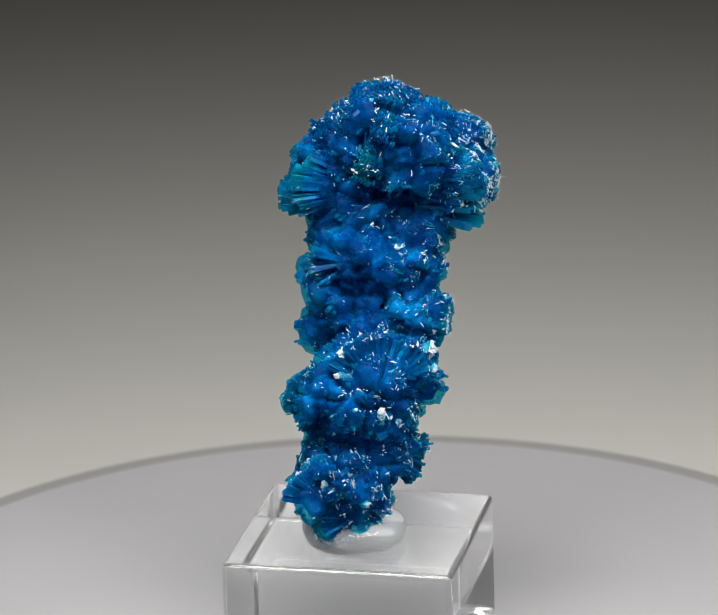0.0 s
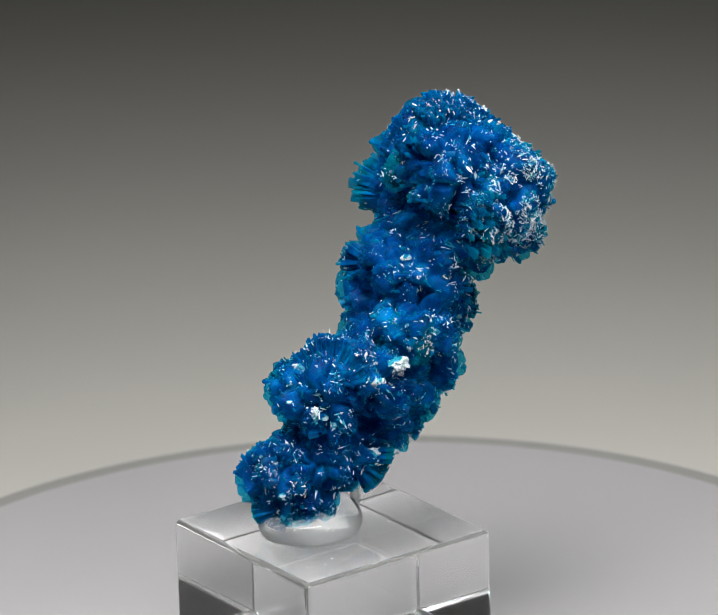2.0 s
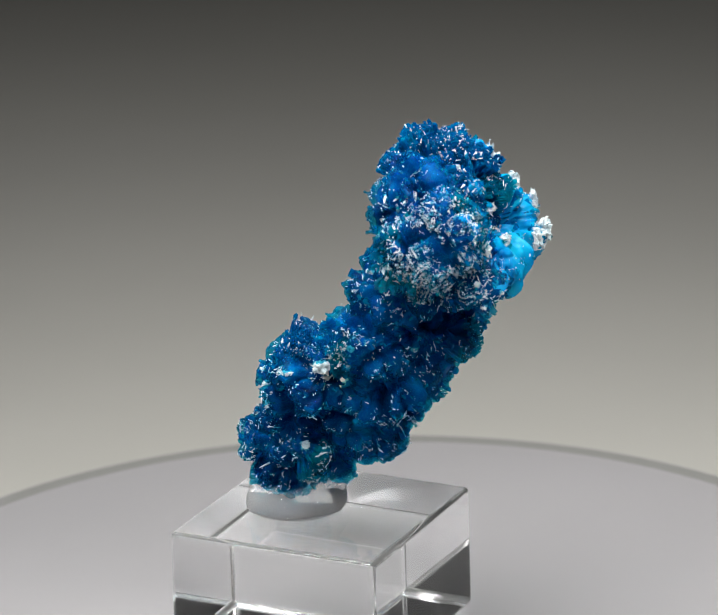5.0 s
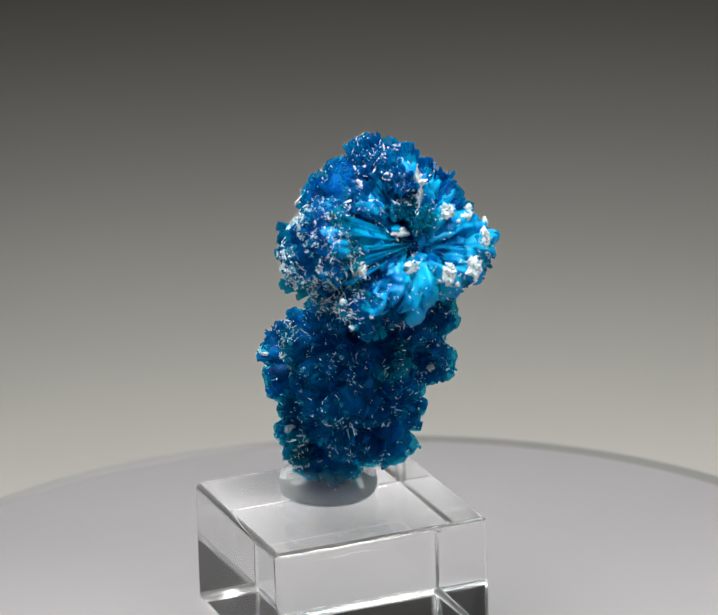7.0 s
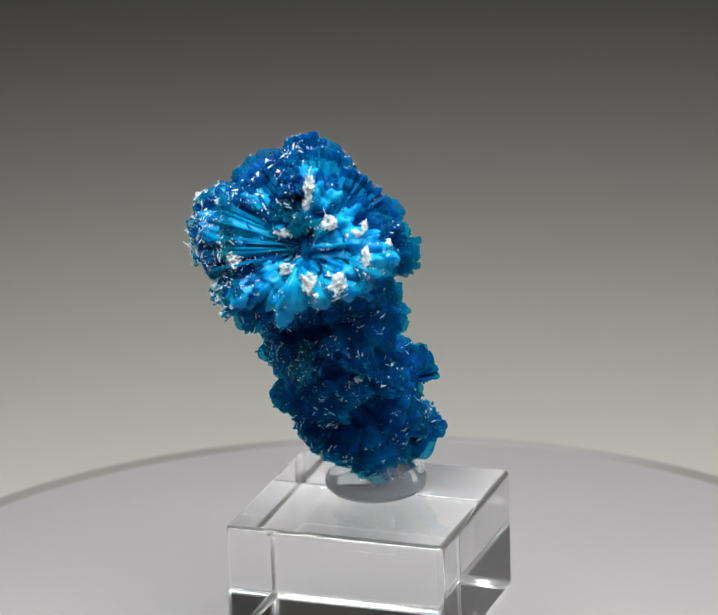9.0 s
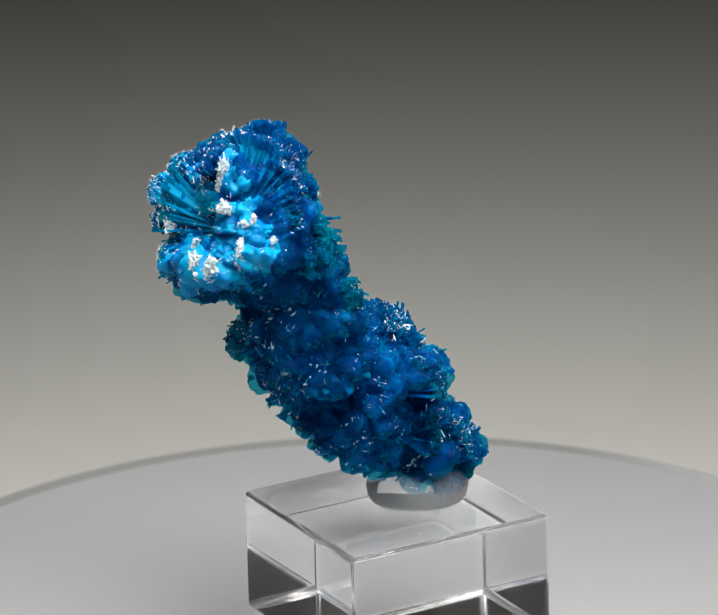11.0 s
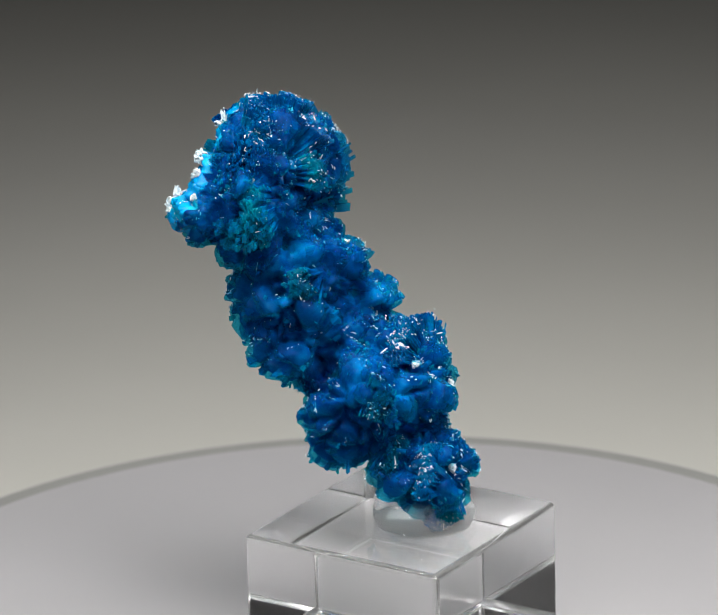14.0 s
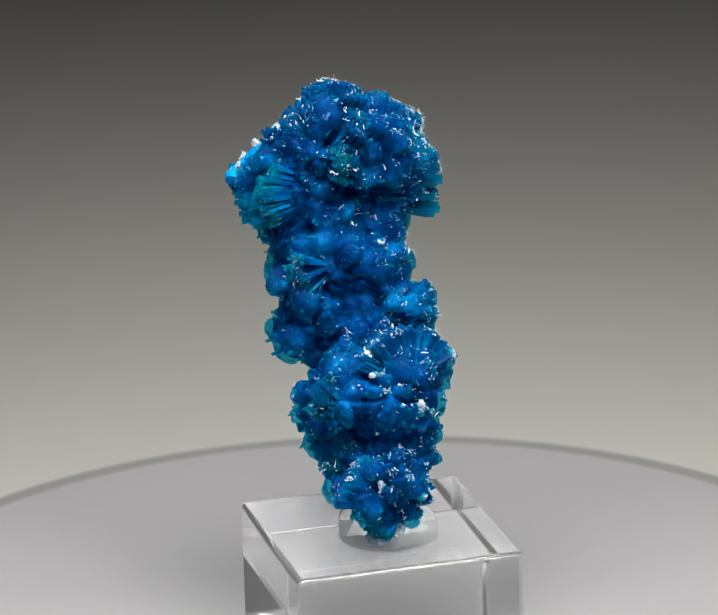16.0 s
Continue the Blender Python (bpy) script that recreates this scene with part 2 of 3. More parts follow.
def spray(rng, own):
    """Verts and faces of one spray: a knobbly body and, on it, a crust of small crystal tips."""
    c, r, source, pull, plate = own
    bm = bmesh.new()
    bmesh.ops.create_icosphere(bm, subdivisions=6 if r > 5 else 5, radius=1.0)
    gone = []
    amount = min(1.0, r / 5.5)
    for v in bm.verts:
        d = v.co.normalized()
        base = c + d * (r - 0.28)
        if inside_other(base, own, 0.84):
            gone.append(v)
            v.co = base
            continue
        out = d.lerp((base - source).normalized(), 0.6 * pull)
        rise = relief(base, own) * amount
        if (base - Vector(HEAD)).dot(AXIS) > 4.6:
            # long ridges that run out from the middle of the broken face
            q = base - Vector(HEAD)
            q -= AXIS * q.dot(AXIS)
            far = q.length
            u = q.normalized() * 3.6 + AXIS * (0.10 * far)
            rise = 0.55 * rise + min(1.0, far / 4.0) * (1.7 * noise.noise(u) + 0.9 * noise.noise(u * 2.7) - 0.1)
        v.co = base + out * rise
    bmesh.ops.delete(bm, geom=gone, context="VERTS")
    bm.verts.index_update()
    bm.normal_update()
    verts = [v.co.copy() for v in bm.verts]
    normals = [v.normal.copy() for v in bm.verts]
    faces = [[v.index for v in f.verts] for f in bm.faces]
    bm.free()
    body = len(faces)
    core = bmesh.new()
    bmesh.ops.create_icosphere(core, subdivisions=5 if r > 5 else 4, radius=1.0)
    depth = 0.9 if r > 4 else 0.7
    lost = []
    for v in core.verts:
        d = v.co.normalized()
        base = c + d * (r - 0.28)
        if inside_other(base, own, 0.80):
            lost.append(v)
        v.co = base + d * (relief(base, own) * amount * 0.8 - depth)
    bmesh.ops.delete(core, geom=lost, context="VERTS")
    core.verts.index_update()
    k = len(verts)
    heart = [[v.index + k for v in f.verts] for f in core.faces]
    inner = [v.co.copy() for v in core.verts]
    core.free()
    shown = list(zip(verts, normals))
    verts += inner
    faces += heart
    area = 4 * math.pi * r * r * len(shown) / (40962 if r > 5 else 10242)
    for i in range(int(area * 0.7)):
        at, n = rng.choice(shown)
        if inside_other(at, own, 0.97):
            continue
        out = (at - source).normalized()
        d = (n.lerp(out, 0.6) + Vector((rng.gauss(0, 0.22), rng.gauss(0, 0.22), rng.gauss(0, 0.22)))).normalized()
        side = d.cross(Vector((rng.gauss(0, 1), rng.gauss(0, 1), rng.gauss(0, 1)))).normalized()
        w = rng.uniform(0.12, 0.42)
        add_blade(verts, faces, at - d * 0.5, at + d * rng.uniform(0.12, 0.66), side, w, w * rng.uniform(0.3, 0.8),
                  w * rng.uniform(0.3, 1.2), rng.uniform(-0.5, 0.5))
    if pull > 0.0:
        for i in range(int(area * 0.35)):
            at, n = rng.choice(shown)
            d = (at - source).normalized()
            if abs(d.dot(n)) > 0.75 or inside_other(at, own, 0.97):
                continue
            w = rng.uniform(0.10, 0.26)
            add_blade(verts, faces, at - d * rng.uniform(2.0, 4.0), at + d * rng.uniform(0.1, 0.9) + n * 0.05, n.cross(d).normalized(), w, w * 0.5,
                      w * rng.uniform(0.2, 0.9), rng.uniform(-0.5, 0.5))
    thick = len(faces)
    # blocky prisms, parallel within each bundle
    for i in range(int(area * 0.34)):
        at, n = rng.choice(shown)
        if inside_other(at, own, 0.97):
            continue
        cell = noise.voronoi(at / 4.4)[1][0]
        side = noise.cell_vector(cell * 5.1) - Vector((0.5, 0.5, 0.5))
        d = ((at - source).normalized() + n * 0.5 + Vector((rng.gauss(0, 0.1), rng.gauss(0, 0.1), rng.gauss(0, 0.1)))).normalized()
        w = rng.uniform(0.3, 0.75)
        add_blade(verts, faces, at - d * 1.3, at + d * rng.uniform(0.1, 0.75), d.cross(side).normalized(), w, w * rng.uniform(0.3, 0.6),
                  rng.uniform(0.03, 0.25), rng.uniform(-0.4, 0.4))
    thin = len(faces)
    # fans of long thin laths that stand out from the flanks
    for i in range(int(area * (0.05 if pull > 0.0 else 0.025))):
        at, n = rng.choice(shown)
        if inside_other(at, own, 1.02):
            continue
        out = ((at - source).normalized() + n * 0.35).normalized()
        across = out.cross(Vector((rng.gauss(0, 0.5), rng.gauss(0, 0.5), 1.0))).normalized()
        flat = out.cross(across)
        spread, reach = rng.uniform(0.25, 0.6), rng.uniform(0.3, 1.0)
        for k in range(rng.randint(7, 15)):
            a = rng.uniform(-1, 1)
            d = (out + across * (a * spread) + flat * rng.gauss(0, 0.06)).normalized()
            foot = at - out * 1.6 + across * (a * 0.7) + flat * rng.gauss(0, 0.12)
            w = rng.uniform(0.10, 0.24)
            add_blade(verts, faces, foot, foot + d * (1.6 + reach * rng.uniform(0.75, 1.1)), across, w, w * 0.35, w * rng.uniform(0.1, 0.6), rng.uniform(-0.4, 0.4))
    return verts, faces, body, body + len(heart), thick, thin


def add_flake(rng, verts, faces, at, n, grain, size):
    """A thin, torn, angular sliver that lies on the surface, drawn out along the grain there."""
    n = (n + Vector((rng.gauss(0, 0.35), rng.gauss(0, 0.35), rng.gauss(0, 0.35)))).normalized()
    u = (grain - n * grain.dot(n)).normalized()
    v = n.cross(u)
    k, sides = len(verts), rng.choice((3, 4, 4, 5))
    long, slim = rng.uniform(0.7, 2.6), rng.uniform(0.25, 0.8)
    turns = sorted(rng.uniform(0, 2 * math.pi) for _ in range(sides))
    reach = [rng.uniform(0.5, 1.4) for _ in range(sides)]
    for lift, scale in ((-0.05, 1.0), (0.05, 0.8)):
        for a, far in zip(turns, reach):
            verts.append(at + u * (math.cos(a) * size * long * far * scale) + v * (math.sin(a) * size * slim * far * scale) + n * lift)
    faces.append([k + sides + i for i in range(sides)])
    for i in range(sides):
        m = (i + 1) % sides
        faces.append((k + i, k + m, k + sides + m, k + sides + i))


FLANK = Vector((0.94, 0.10, 0.22))     # the side that carries most of the white zeolite
STEM_FLANK = Vector((0.62, 0.76, 0.2))    # the side of the stem that carries some too
MAT_AT = Vector((18.0, 15.0, 44.5))    # the middle of its felted patch


def crust(rng, shown, wanted):
    """Pale splinters and needles that cling to the sprays: zeolite, thickest on one flank, and glints painted as white
    slivers.
    """
    verts, faces = [], []
    for i in range(wanted):
        p, n = rng.choice(shown)
        patch = max(0.0, 1 - (p - MAT_AT).length / 10.0) * max(0.0, 0.7 + 1.6 * noise.noise(p * 0.45))
        flank = max(0.0, n.dot(FLANK) + 0.15)
        if p.z < 38:
            flank = max(flank, 0.8 * n.dot(STEM_FLANK))
        clot = max(0.0, noise.noise(p * 0.30) - 0.02) + 1.1 * max(0.0, noise.noise(p * 0.8) - 0.05)
        # the even and n.z shares paint glints as white slivers, mostly on upward faces
        chance = (0.016 + 2.3 * flank * flank + 0.3 * flank + 0.22 * max(0.0, n.z)) * (0.012 + 2.9 * clot) + 1.5 * patch
        if p.z > 46:
            chance += 0.15 * max(0.0, n.z - 0.2) * max(0.0, 0.4 + noise.noise(p * 0.6))
        if rng.random() > chance:
            continue
        if rng.random() < 0.07 + 0.5 * patch:
            along = Vector((rng.gauss(0, 1), rng.gauss(0, 1), rng.gauss(0, 1)))
            along = (along - n * along.dot(n) * rng.uniform(0.3, 1.0)).normalized()
            long = rng.uniform(0.12, 0.55)
            side = along.cross(n + Vector((0.01, 0.02, 0.03))).normalized()
            add_blade(verts, faces, p - along * long, p + along * long + n * 0.12, side, rng.uniform(0.02, 0.06), rng.uniform(0.015, 0.03),
                      0.08, rng.uniform(-0.3, 0.3))
        else:
            grain = Vector((noise.noise(p * 0.5), noise.noise(p * 0.5 + Vector((5, 0, 0))), noise.noise(p * 0.5 + Vector((0, 5, 0))) + 0.05))
            for _ in range(rng.choice((1, 1, 2, 3))):
                q = p + n * 0.03 + Vector((rng.gauss(0, 0.2), rng.gauss(0, 0.2), rng.gauss(0, 0.2))) * 0.9
                add_flake(rng, verts, faces, q, n, grain, min(0.42, 0.06 + rng.expovariate(1 / 0.075)))
    return verts, faces


# sheaves that show as half-open fans: root, bearing of the side they face, lean from the level, half spread (degrees), length
FANS = [((4.5, 10.5, 29.5), 83, -5, 24, 8.6), ((-3.0, -12.6, 4.4), 300, 268, 26, 4.3), ((3.0, -9.0, 21.5), 0, 88, 62, 8.4), ((-4.0, -14.6, 6.6), -8, 95, 75, 7.8), ((-2.0, -14.0, 4.5), 20, 185, 25, 5.0),
        ((-4.5, -4.0, 18.0), 197, 33, 28, 7.1), ((-3.2, -6.0, 10.5), 197, 18, 36, 5.8),
        ((-0.5, 6.0, 35.5), 0, 185, 25, 6.9), ((6.5, 0.5, 28.0), 0, 0, 28, 7.0), ((3.6, -6.8, 12.0), 40, -25, 40, 6.6),
        ((3.0, 11.5, 44.5), 0, 173, 20, 12.3), ((4.0, 11.0, 44.5), 0, 10, 22, 14.2), ((4.5, 12.5, 45.5), 0, 88, 50, 11.5),
        ((3.0, 14.0, 48.0), 259, 90, 48, 12.6), ((3.0, 14.0, 48.0), 259, 12, 15, 9.4), ((3.0, 14.0, 48.5), 259, 160, 16, 10.6)]
# the same on the paler, freshly broken far face of the head
BROKEN_FANS = [((3.5, 18.6, 45.8), 187, 170, 20, 14.6), ((3.5, 18.0, 47.0), 190, 128, 22, 12.4), ((3.0, 17.6, 48.0), 195, 90, 24, 11.6),
               ((2.5, 17.8, 47.0), 197, 42, 24, 11.2), ((2.5, 18.6, 45.5), 197, 8, 22, 11.6), ((5.5, 19.2, 45.0), 190, 232, 28, 10.0),
               ((3.0, 19.6, 44.5), 197, 290, 30, 7.0)]


def fan(rng, root, bearing, lean, half, long):
    """The bundles of one sheaf, near-parallel prisms that open like a fan: verts, faces and which faces are thin tips."""
    a = radians(bearing)
    right = Vector((math.cos(a), math.sin(a), 0))
    front = Vector((math.sin(a) * 0.945, -math.cos(a) * 0.945, 0.327))
    up = front.cross(right)
    root = Vector(root)
    count = max(4, int(half / 6.5))
    for i in range(count):
        verts, faces, tips = [], [], []
        mid = lean + half * ((2 * i + 1) / count - 1) + rng.uniform(-3, 3)
        reach, tilt, lift = long * rng.uniform(0.86, 1.0), rng.gauss(0.0, 0.04), rng.gauss(0, 0.3)
        wide = half / count * 1.6
        for k in range(int(45 + wide * long * 0.8)):
            b = radians(mid + rng.uniform(-wide, wide))
            d = (right * math.cos(b) + up * math.sin(b) + front * (tilt + rng.gauss(0, 0.055))).normalized()
            side = (d.cross(front) + front * rng.gauss(0, 0.3)).normalized()
            w = rng.uniform(0.10, 0.30) * (0.6 + long / 25)
            start = root + front * (lift + rng.gauss(0, 0.6))
            end = reach * (1.0 - 0.05 * rng.random() ** 2 + 0.05 * noise.noise(Vector((b * 9, i, long))))
            n = len(faces)
            add_blade(verts, faces, start + d * long * 0.12, start + d * end * 0.86, side, w, w * 0.55, 0.05, 0.0)
            tips += [False] * (len(faces) - n)
            n = len(faces)
            add_blade(verts, faces, start + d * end * 0.80, start + d * end, side, w * 1.03, w * 0.58, rng.uniform(0.04, 0.3), rng.uniform(-0.4, 0.4))
            tips += [True] * (len(faces) - n)
        yield verts, faces, tips


# flat fans that jut out on both sides of the head: root, tip, spread up and down
WINGS = [(Vector((3.0, 13.0, 43.0)), Vector((-10.6, 13.5, 43.0)), 0.17), (Vector((4.0, 11.5, 42.5)), Vector((18.4, 9.6, 41.2)), 0.13),
         (Vector((4.0, 11.5, 44.5)), Vector((18.6, 9.3, 46.3)), 0.17)]


def wing(rng, root, tip, spread):
    """The laths of one fan, one at a time."""
    d, long = (tip - root).normalized(), (tip - root).length
    flat = d.cross(Vector((0, 0, 1))).normalized()
    up = flat.cross(d)
    for i in range(64):
        verts, faces = [], []
        way = (d + up * (rng.uniform(-1, 1) * spread) + flat * rng.gauss(0, 0.12)).normalized()
        w = rng.uniform(0.16, 0.6)
        add_blade(verts, faces, root + way * long * 0.35, root + way * long * rng.uniform(0.84, 1.02), up, w, w * 0.5, w * rng.uniform(0.1, 0.5), rng.uniform(-0.4, 0.4))
        yield verts, faces


def clump(rng, at, size, stretch=(1, 1, 1)):
    """A chalky, ragged white lump: a torn core with flakes and splinters all over it."""
    bm = bmesh.new()
    bmesh.ops.create_icosphere(bm, subdivisions=4, radius=size * 0.75)
    at = Vector(at)
    for v in bm.verts:
        q = Vector((v.co.x * stretch[0], v.co.y * stretch[1], v.co.z * stretch[2]))
        torn = 0.55 * noise.noise((at + q) * 1.1) + 0.35 * noise.noise((at + q) * 2.6) + 0.3 * slabs(at + q, 0.6, 0.7, 0.5)
        v.co = at + q * (0.9 + torn)
    verts = [v.co.copy() for v in bm.verts]
    count = len(verts)
    faces = [[v.index for v in f.verts] for f in bm.faces]
    bm.free()
    for k in rng.sample(range(count), 90):
        p, n = verts[k], (verts[k] - at).normalized()
        grain = Vector((rng.gauss(0, 1), rng.gauss(0, 1), rng.gauss(0, 1)))
        if rng.random() < 0.8:
            add_flake(rng, verts, faces, p, n, grain, size * rng.uniform(0.10, 0.28))
        else:
            way = (n + grain * 0.5).normalized()
            add_blade(verts, faces, p - way * 0.1, p + way * size * rng.uniform(0.1, 0.25), way.orthogonal(), size * 0.07, size * 0.03, 0.05, 0.2)
    return verts, faces


def ball(x, y, z, r, source=None, pull=0.0):
    plate = noise.random_unit_vector()
    BALLS.append((Vector((x, y, z)), r, Vector(source or (x, y, z - 0.01)), pull, plate))


HEAD = (5.0, 14.5, 44.5)   # the point from which the head's blades fan out


# centres and sizes of the sprays, in mm from the axis and the block's top
noise.seed_set(5)
ball(-1.5, -10.5, 5.0, 4.6)
ball(-2.1, -9.7, 8.9, 7.0)
ball(-3.0, -12.8, 9.1, 6.2)
ball(0.6, -9.1, 9.7, 6.2)
ball(0.9, -4.6, 13.0, 8.3)
ball(-1.2, 1.4, 15.6, 7.5)
ball(0.7, -0.5, 16.7, 9.2)
ball(0.6, -6.9, 19.2, 7.8)
ball(-5.0, -6.8, 19.9, 4.8)
ball(4.1, 3.8, 20.7, 7.4)
ball(4.5, -3.8, 22.2, 7.2)
ball(2.8, 5.7, 23.8, 8.7)
ball(-0.8, 9.1, 25.8, 7.1)
ball(7.2, 3.9, 27.6, 7.1)
ball(3.2, 9.6, 31.2, 8.1)
ball(1.0, 9.4, 32.3, 9.1)
ball(4.2, 7.4, 33.3, 8.2)
ball(12.6, 20.0, 39.1, 4.4, HEAD, 0.85)
ball(4.4, 13.8, 39.6, 8.0, HEAD, 0.85)
ball(7.9, 21.7, 40.3, 3.8, HEAD, 0.85)
ball(8.8, 15.6, 40.8, 7.7, HEAD, 0.85)
ball(-1.5, 15.6, 41.3, 6.5, HEAD, 0.85)
ball(3.8, 22.3, 41.9, 4.1, HEAD, 0.85)
ball(-0.8, 23.7, 43.1, 3.4, HEAD, 0.85)
ball(-4.1, 19.9, 44.4, 5.5, HEAD, 0.85)
ball(-1.2, 16.1, 45.3, 8.4, HEAD, 0.85)
ball(14.4, 12.1, 45.4, 6.0, HEAD, 0.85)
ball(13.7, 15.0, 46.5, 7.0, HEAD, 0.85)
ball(16.5, 17.7, 47.5, 4.5, HEAD, 0.85)
ball(-4.4, 14.1, 47.8, 4.6, HEAD, 0.85)
ball(8.3, 12.7, 48.9, 8.5, HEAD, 0.85)
ball(0.5, 10.5, 49.9, 3.4, HEAD, 0.85)
ball(4.2, 8.1, 50.9, 3.6, HEAD, 0.85)
ball(4.9, 14.1, 52.0, 7.0, HEAD, 0.85)
ball(2.8, 17.2, 52.8, 4.8, HEAD, 0.85)
ball(-2.4, -12.0, 2.9, 2.9)


# white lumps: place, size, stretch and the bearing (degrees in plan) to which they face
CLUMPS = [
    (6.4, 19.6, 48.0, 0.9, (1.6, 0.6, 0.7), 97), (-4.4, 21.5, 50.2, 0.9, (0.6, 0.6, 1.4), 97),
    (7.4, 23.0, 43.9, 1.0, (1.2, 0.7, 0.9), 97), (11.5, 12.5, 54.0, 0.9, (0.6, 0.8, 1.5), 97), (8.6, -6.8, 23.6, 0.7, (0.5, 2.0, 0.5), -17),
    (10.6, -2.0, 25.0, 1.3, (1, 1.3, 0.7), -17), (10.0, -7.6, 24.3, 1.0, (0.5, 1.6, 0.4), -17), (3.5, -13.0, 20.2, 0.9, (0.7, 0.6, 1.5), -70),
    (8.7, -5.8, 13.9, 0.9, (1, 1, 1), -17), (4.5, 20.0, 53.4, 1.7, (0.6, 0.7, 2.1), 97), (1.4, 20.9, 49.4, 1.3, (1, 0.7, 1), 97),
    (-0.5, 23.6, 43.1, 1.5, (0.8, 0.7, 1.5), 97), (2.6, 23.4, 42.8, 1.3, (0.8, 0.7, 1.5), 97), (-3.7, 23.2, 46.3, 1.2, (0.6, 0.6, 1.7), 97),
    (6.0, 21.0, 48.5, 1.1, (1.5, 0.6, 0.7), 97), (-6.8, 18.5, 46.0, 0.7, (0.6, 1, 1.4), 120),
    (7.5, 23.0, 44.0, 1.1, (1.2, 0.7, 0.9), 97), (6.0, 4.6, 38.4, 0.7, (1, 1.2, 0.5), -80), (13.5, 21.0, 44.0, 1.3, (1, 1, 1), 70),
    (-2.5, 22.0, 50.0, 0.8, (1.3, 0.6, 0.8), 97), (-4.0, -10.5, 25.1, 0.9, (1.3, 0.7, 0.6), -150)]


def facing(shown, place, bearing):
    """The place on the outside that lies before a point as seen from a bearing."""
    a = radians(bearing)
    out = Vector((math.cos(a) * 0.93, math.sin(a) * 0.93, 0.367))
    best, far = None, -1e9
    for p, n in shown:
        d = p - place
        along = d.dot(out)
        if along > far and (d - out * along).length < 1.0 and -5.0 < along < 6.0:
            best, far = p, along
    return (best if best else place) + out * (-0.3 if bearing == 97 else -0.4)


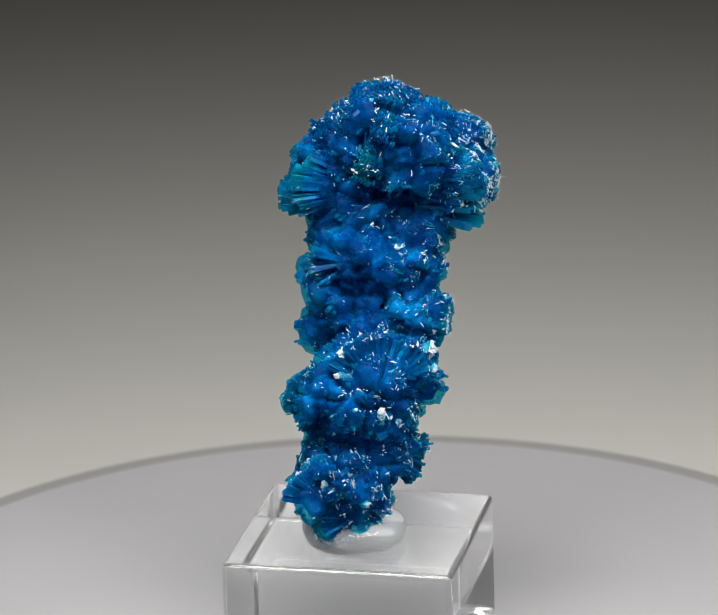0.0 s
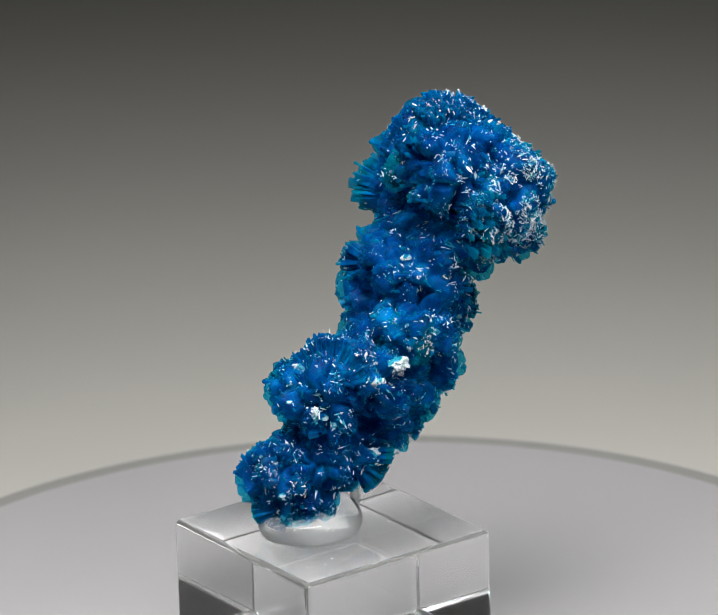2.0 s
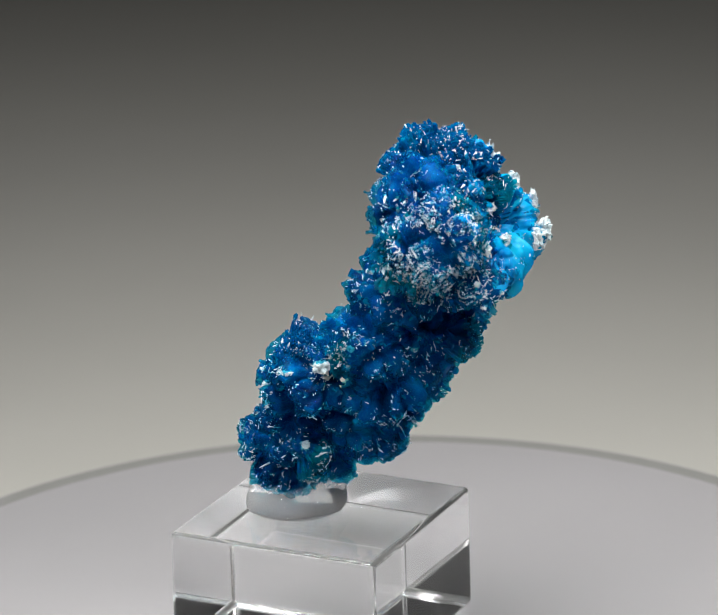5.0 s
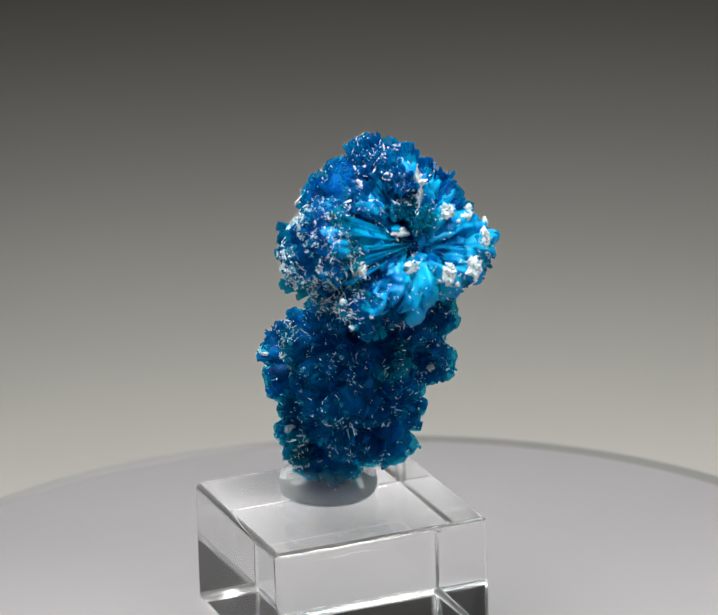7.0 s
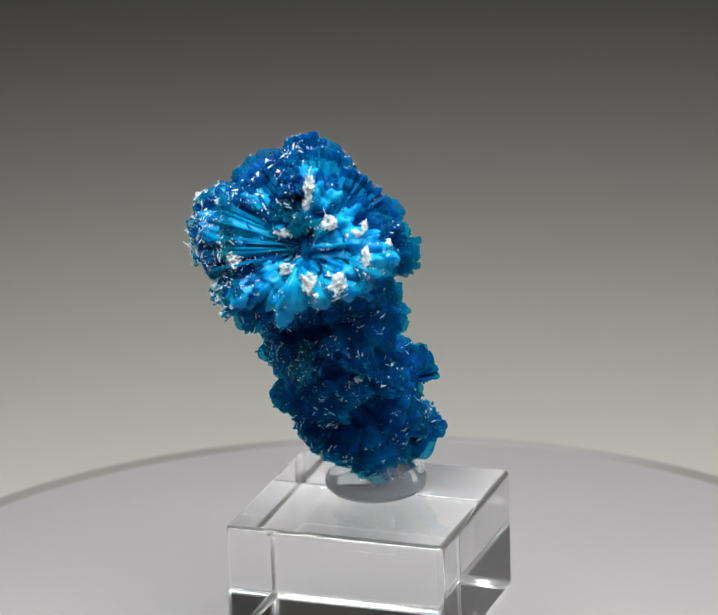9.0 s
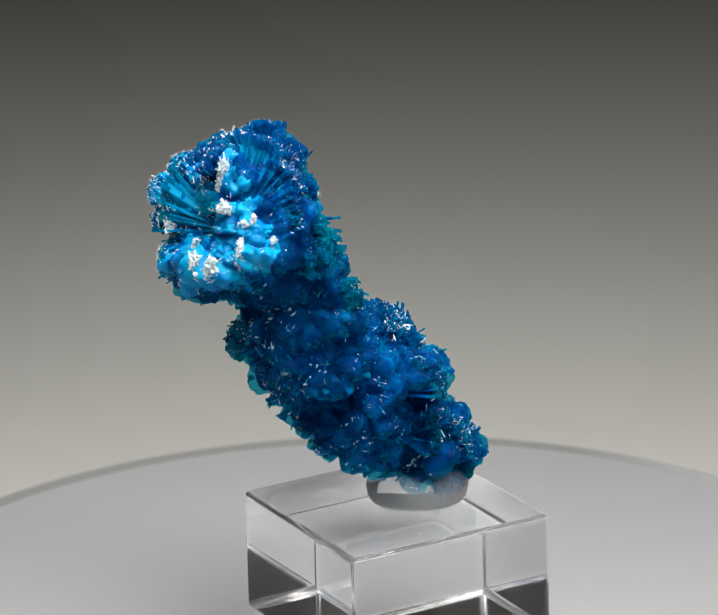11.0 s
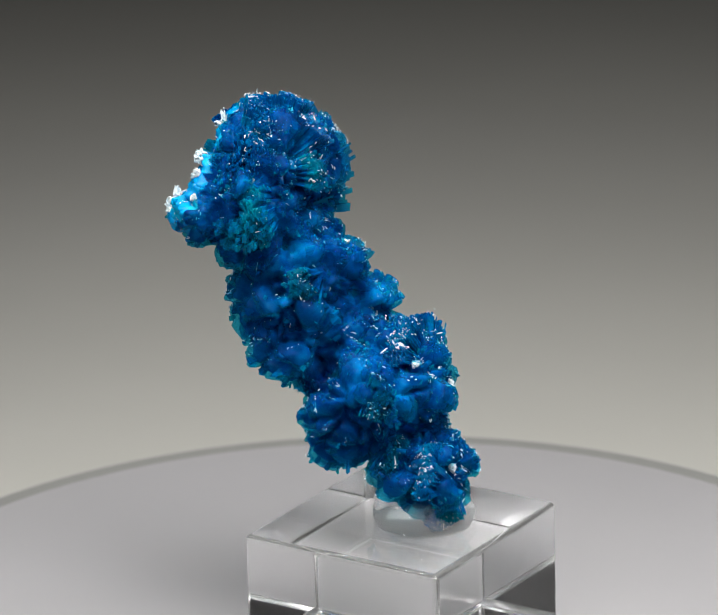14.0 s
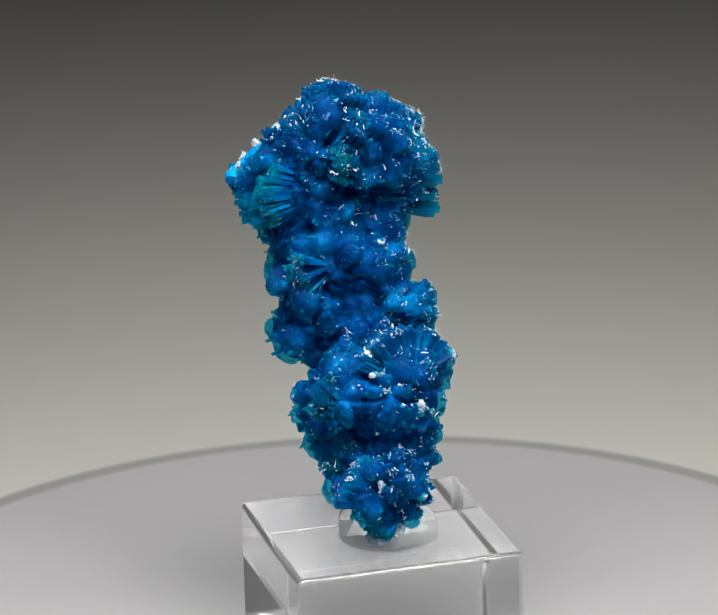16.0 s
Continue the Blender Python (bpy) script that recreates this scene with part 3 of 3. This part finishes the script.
def build_specimen():
    thing = new("mineral_specimen")
    thing.location = Vector((-1.0, -9.8, 18.28)) * MM
    shift = Vector((1.0, 9.8, 0.0))
    rng = random.Random(7)
    shown = []
    for own in BALLS:
        v, f, body, solid, thick, thin = spray(rng, own)
        v = [(p + shift) * MM for p in v]
        hull = 1 + max(max(face) for face in f[:solid])
        me = mesh_of("crystal_spray", v[:hull], f[:solid], SHELL, True)
        me.materials.append(BROKEN)
        me.materials.append(CRYSTAL)
        kinds = [0 if k < body else 2 for k in range(solid)]
        if own[0].z > 38:
            # the head's far face is a paler, freshly broken one
            for k in range(body):
                p = me.polygons[k].center / MM - shift
                if (p - Vector(HEAD)).dot(Vector((0.0, 0.95, 0.25))) + 2.0 * noise.noise(p * 0.4) > 6.9:
                    kinds[k] = 1
        me.polygons.foreach_set("material_index", kinds)
        mass = part("crystal_spray", me, thing)
        fine = mesh_of("crystal_fringe", v[hull:], [[k - hull for k in face] for face in f[solid:]], THIN)
        fine.materials.append(PRISM)
        fine.polygons.foreach_set("material_index", [int(thick <= k < thin) for k in range(solid, len(f))])
        tagged(part("crystal_fringe", fine, mass, "fine glinting crystal tips"), kind="stuff")
        for k in range(0, body, 2):
            poly = me.polygons[k]
            if not inside_other(poly.center / MM - shift, own, 0.93):
                shown.append((poly.center / MM - shift, poly.normal.copy()))
    for root, tip, spread in WINGS:
        for v, f in wing(rng, root, tip, spread):
            part("crystal_lath", mesh_of("crystal_lath", [(p + shift) * MM for p in v], f, THIN), thing, "thin teal lath of a side fan")
    firm = list(shown)
    for rows, heart, label in ((FANS, CRYSTAL, "deep blue sheaf with teal tips"), (BROKEN_FANS, BROKEN, "pale blue sheaf on the broken face")):
        for row in rows:
            for v, f, tips in fan(rng, *row):
                me = mesh_of("crystal_sheaf", [(p + shift) * MM for p in v], f, heart)
                me.materials.append(THIN if abs((row[2] + 90) % 180 - 90) < 40 else PRISM)
                me.polygons.foreach_set("material_index", [int(k) for k in tips])
                part("crystal_sheaf", me, thing, label)
                for poly, tip in zip(me.polygons, tips):
                    if tip and rng.random() < 0.5:
                        shown.append((poly.center / MM - shift, poly.normal.copy()))
    felt = [(p, n) for p, n in shown if (p - MAT_AT).length < 9.5 and n.dot(FLANK) > -0.1]
    v, f = crust(rng, shown + [rng.choice(felt) for _ in range(len(shown) // 6)], 28000)
    loose = part("zeolite_and_glints", mesh_of("zeolite_and_glints", [(p + shift) * MM for p in v], f, FLECK), thing, "scattered white slivers of zeolite and painted glints")
    tagged(loose, kind="stuff")
    for x, y, z, size, stretch, bearing in CLUMPS:
        v, f = clump(rng, facing(firm, Vector((x, y, z)), bearing), size * 1.2, stretch)
        part("white_clump", mesh_of("white_clump", [(p + shift) * MM for p in v], f, FLECK), thing, "chalky white zeolite clump")
    flank = [p for p, n in shown if n.dot(FLANK) > 0.55 and p.z < 50 and noise.noise(p * 0.3) > -0.15]
    for i in range(34):
        stretch = (rng.uniform(0.6, 1.3), rng.uniform(0.6, 1.6), rng.uniform(0.5, 1.2))
        v, f = clump(rng, rng.choice(flank) - FLANK * 0.25, rng.uniform(0.35, 0.8), stretch)
        part("white_clump", mesh_of("white_clump", [(p + shift) * MM for p in v], f, FLECK), thing, "chalky white zeolite clump")
    return tagged(thing, "deep blue crystal cluster of radiating sprays in clear putty", "mineral")


turntable = build_turntable()
acrylic_block = build_block()
mounting_putty = build_putty()
specimen = build_specimen()


# ---- what turns ----
def motions():
    times = [i * 0.25 for i in range(int(SECONDS * 4) + 1)]

    def turning(at, rz):
        start = Matrix.Translation(at) @ pose(0, 0, 0, 0, 0, rz)
        return [(t, pose(0, 0, 0, 0, 0, SPIN * t) @ start) for t in times]

    walk(turntable, turning((0, 0, 0), 0))
    walk(acrylic_block, turning(BLOCK_AT, -12.58))
    walk(mounting_putty, turning(PUTTY_AT, 0))
    walk(specimen, turning(Vector((-1.0, -9.8, 18.28)) * MM, 0))


motions()
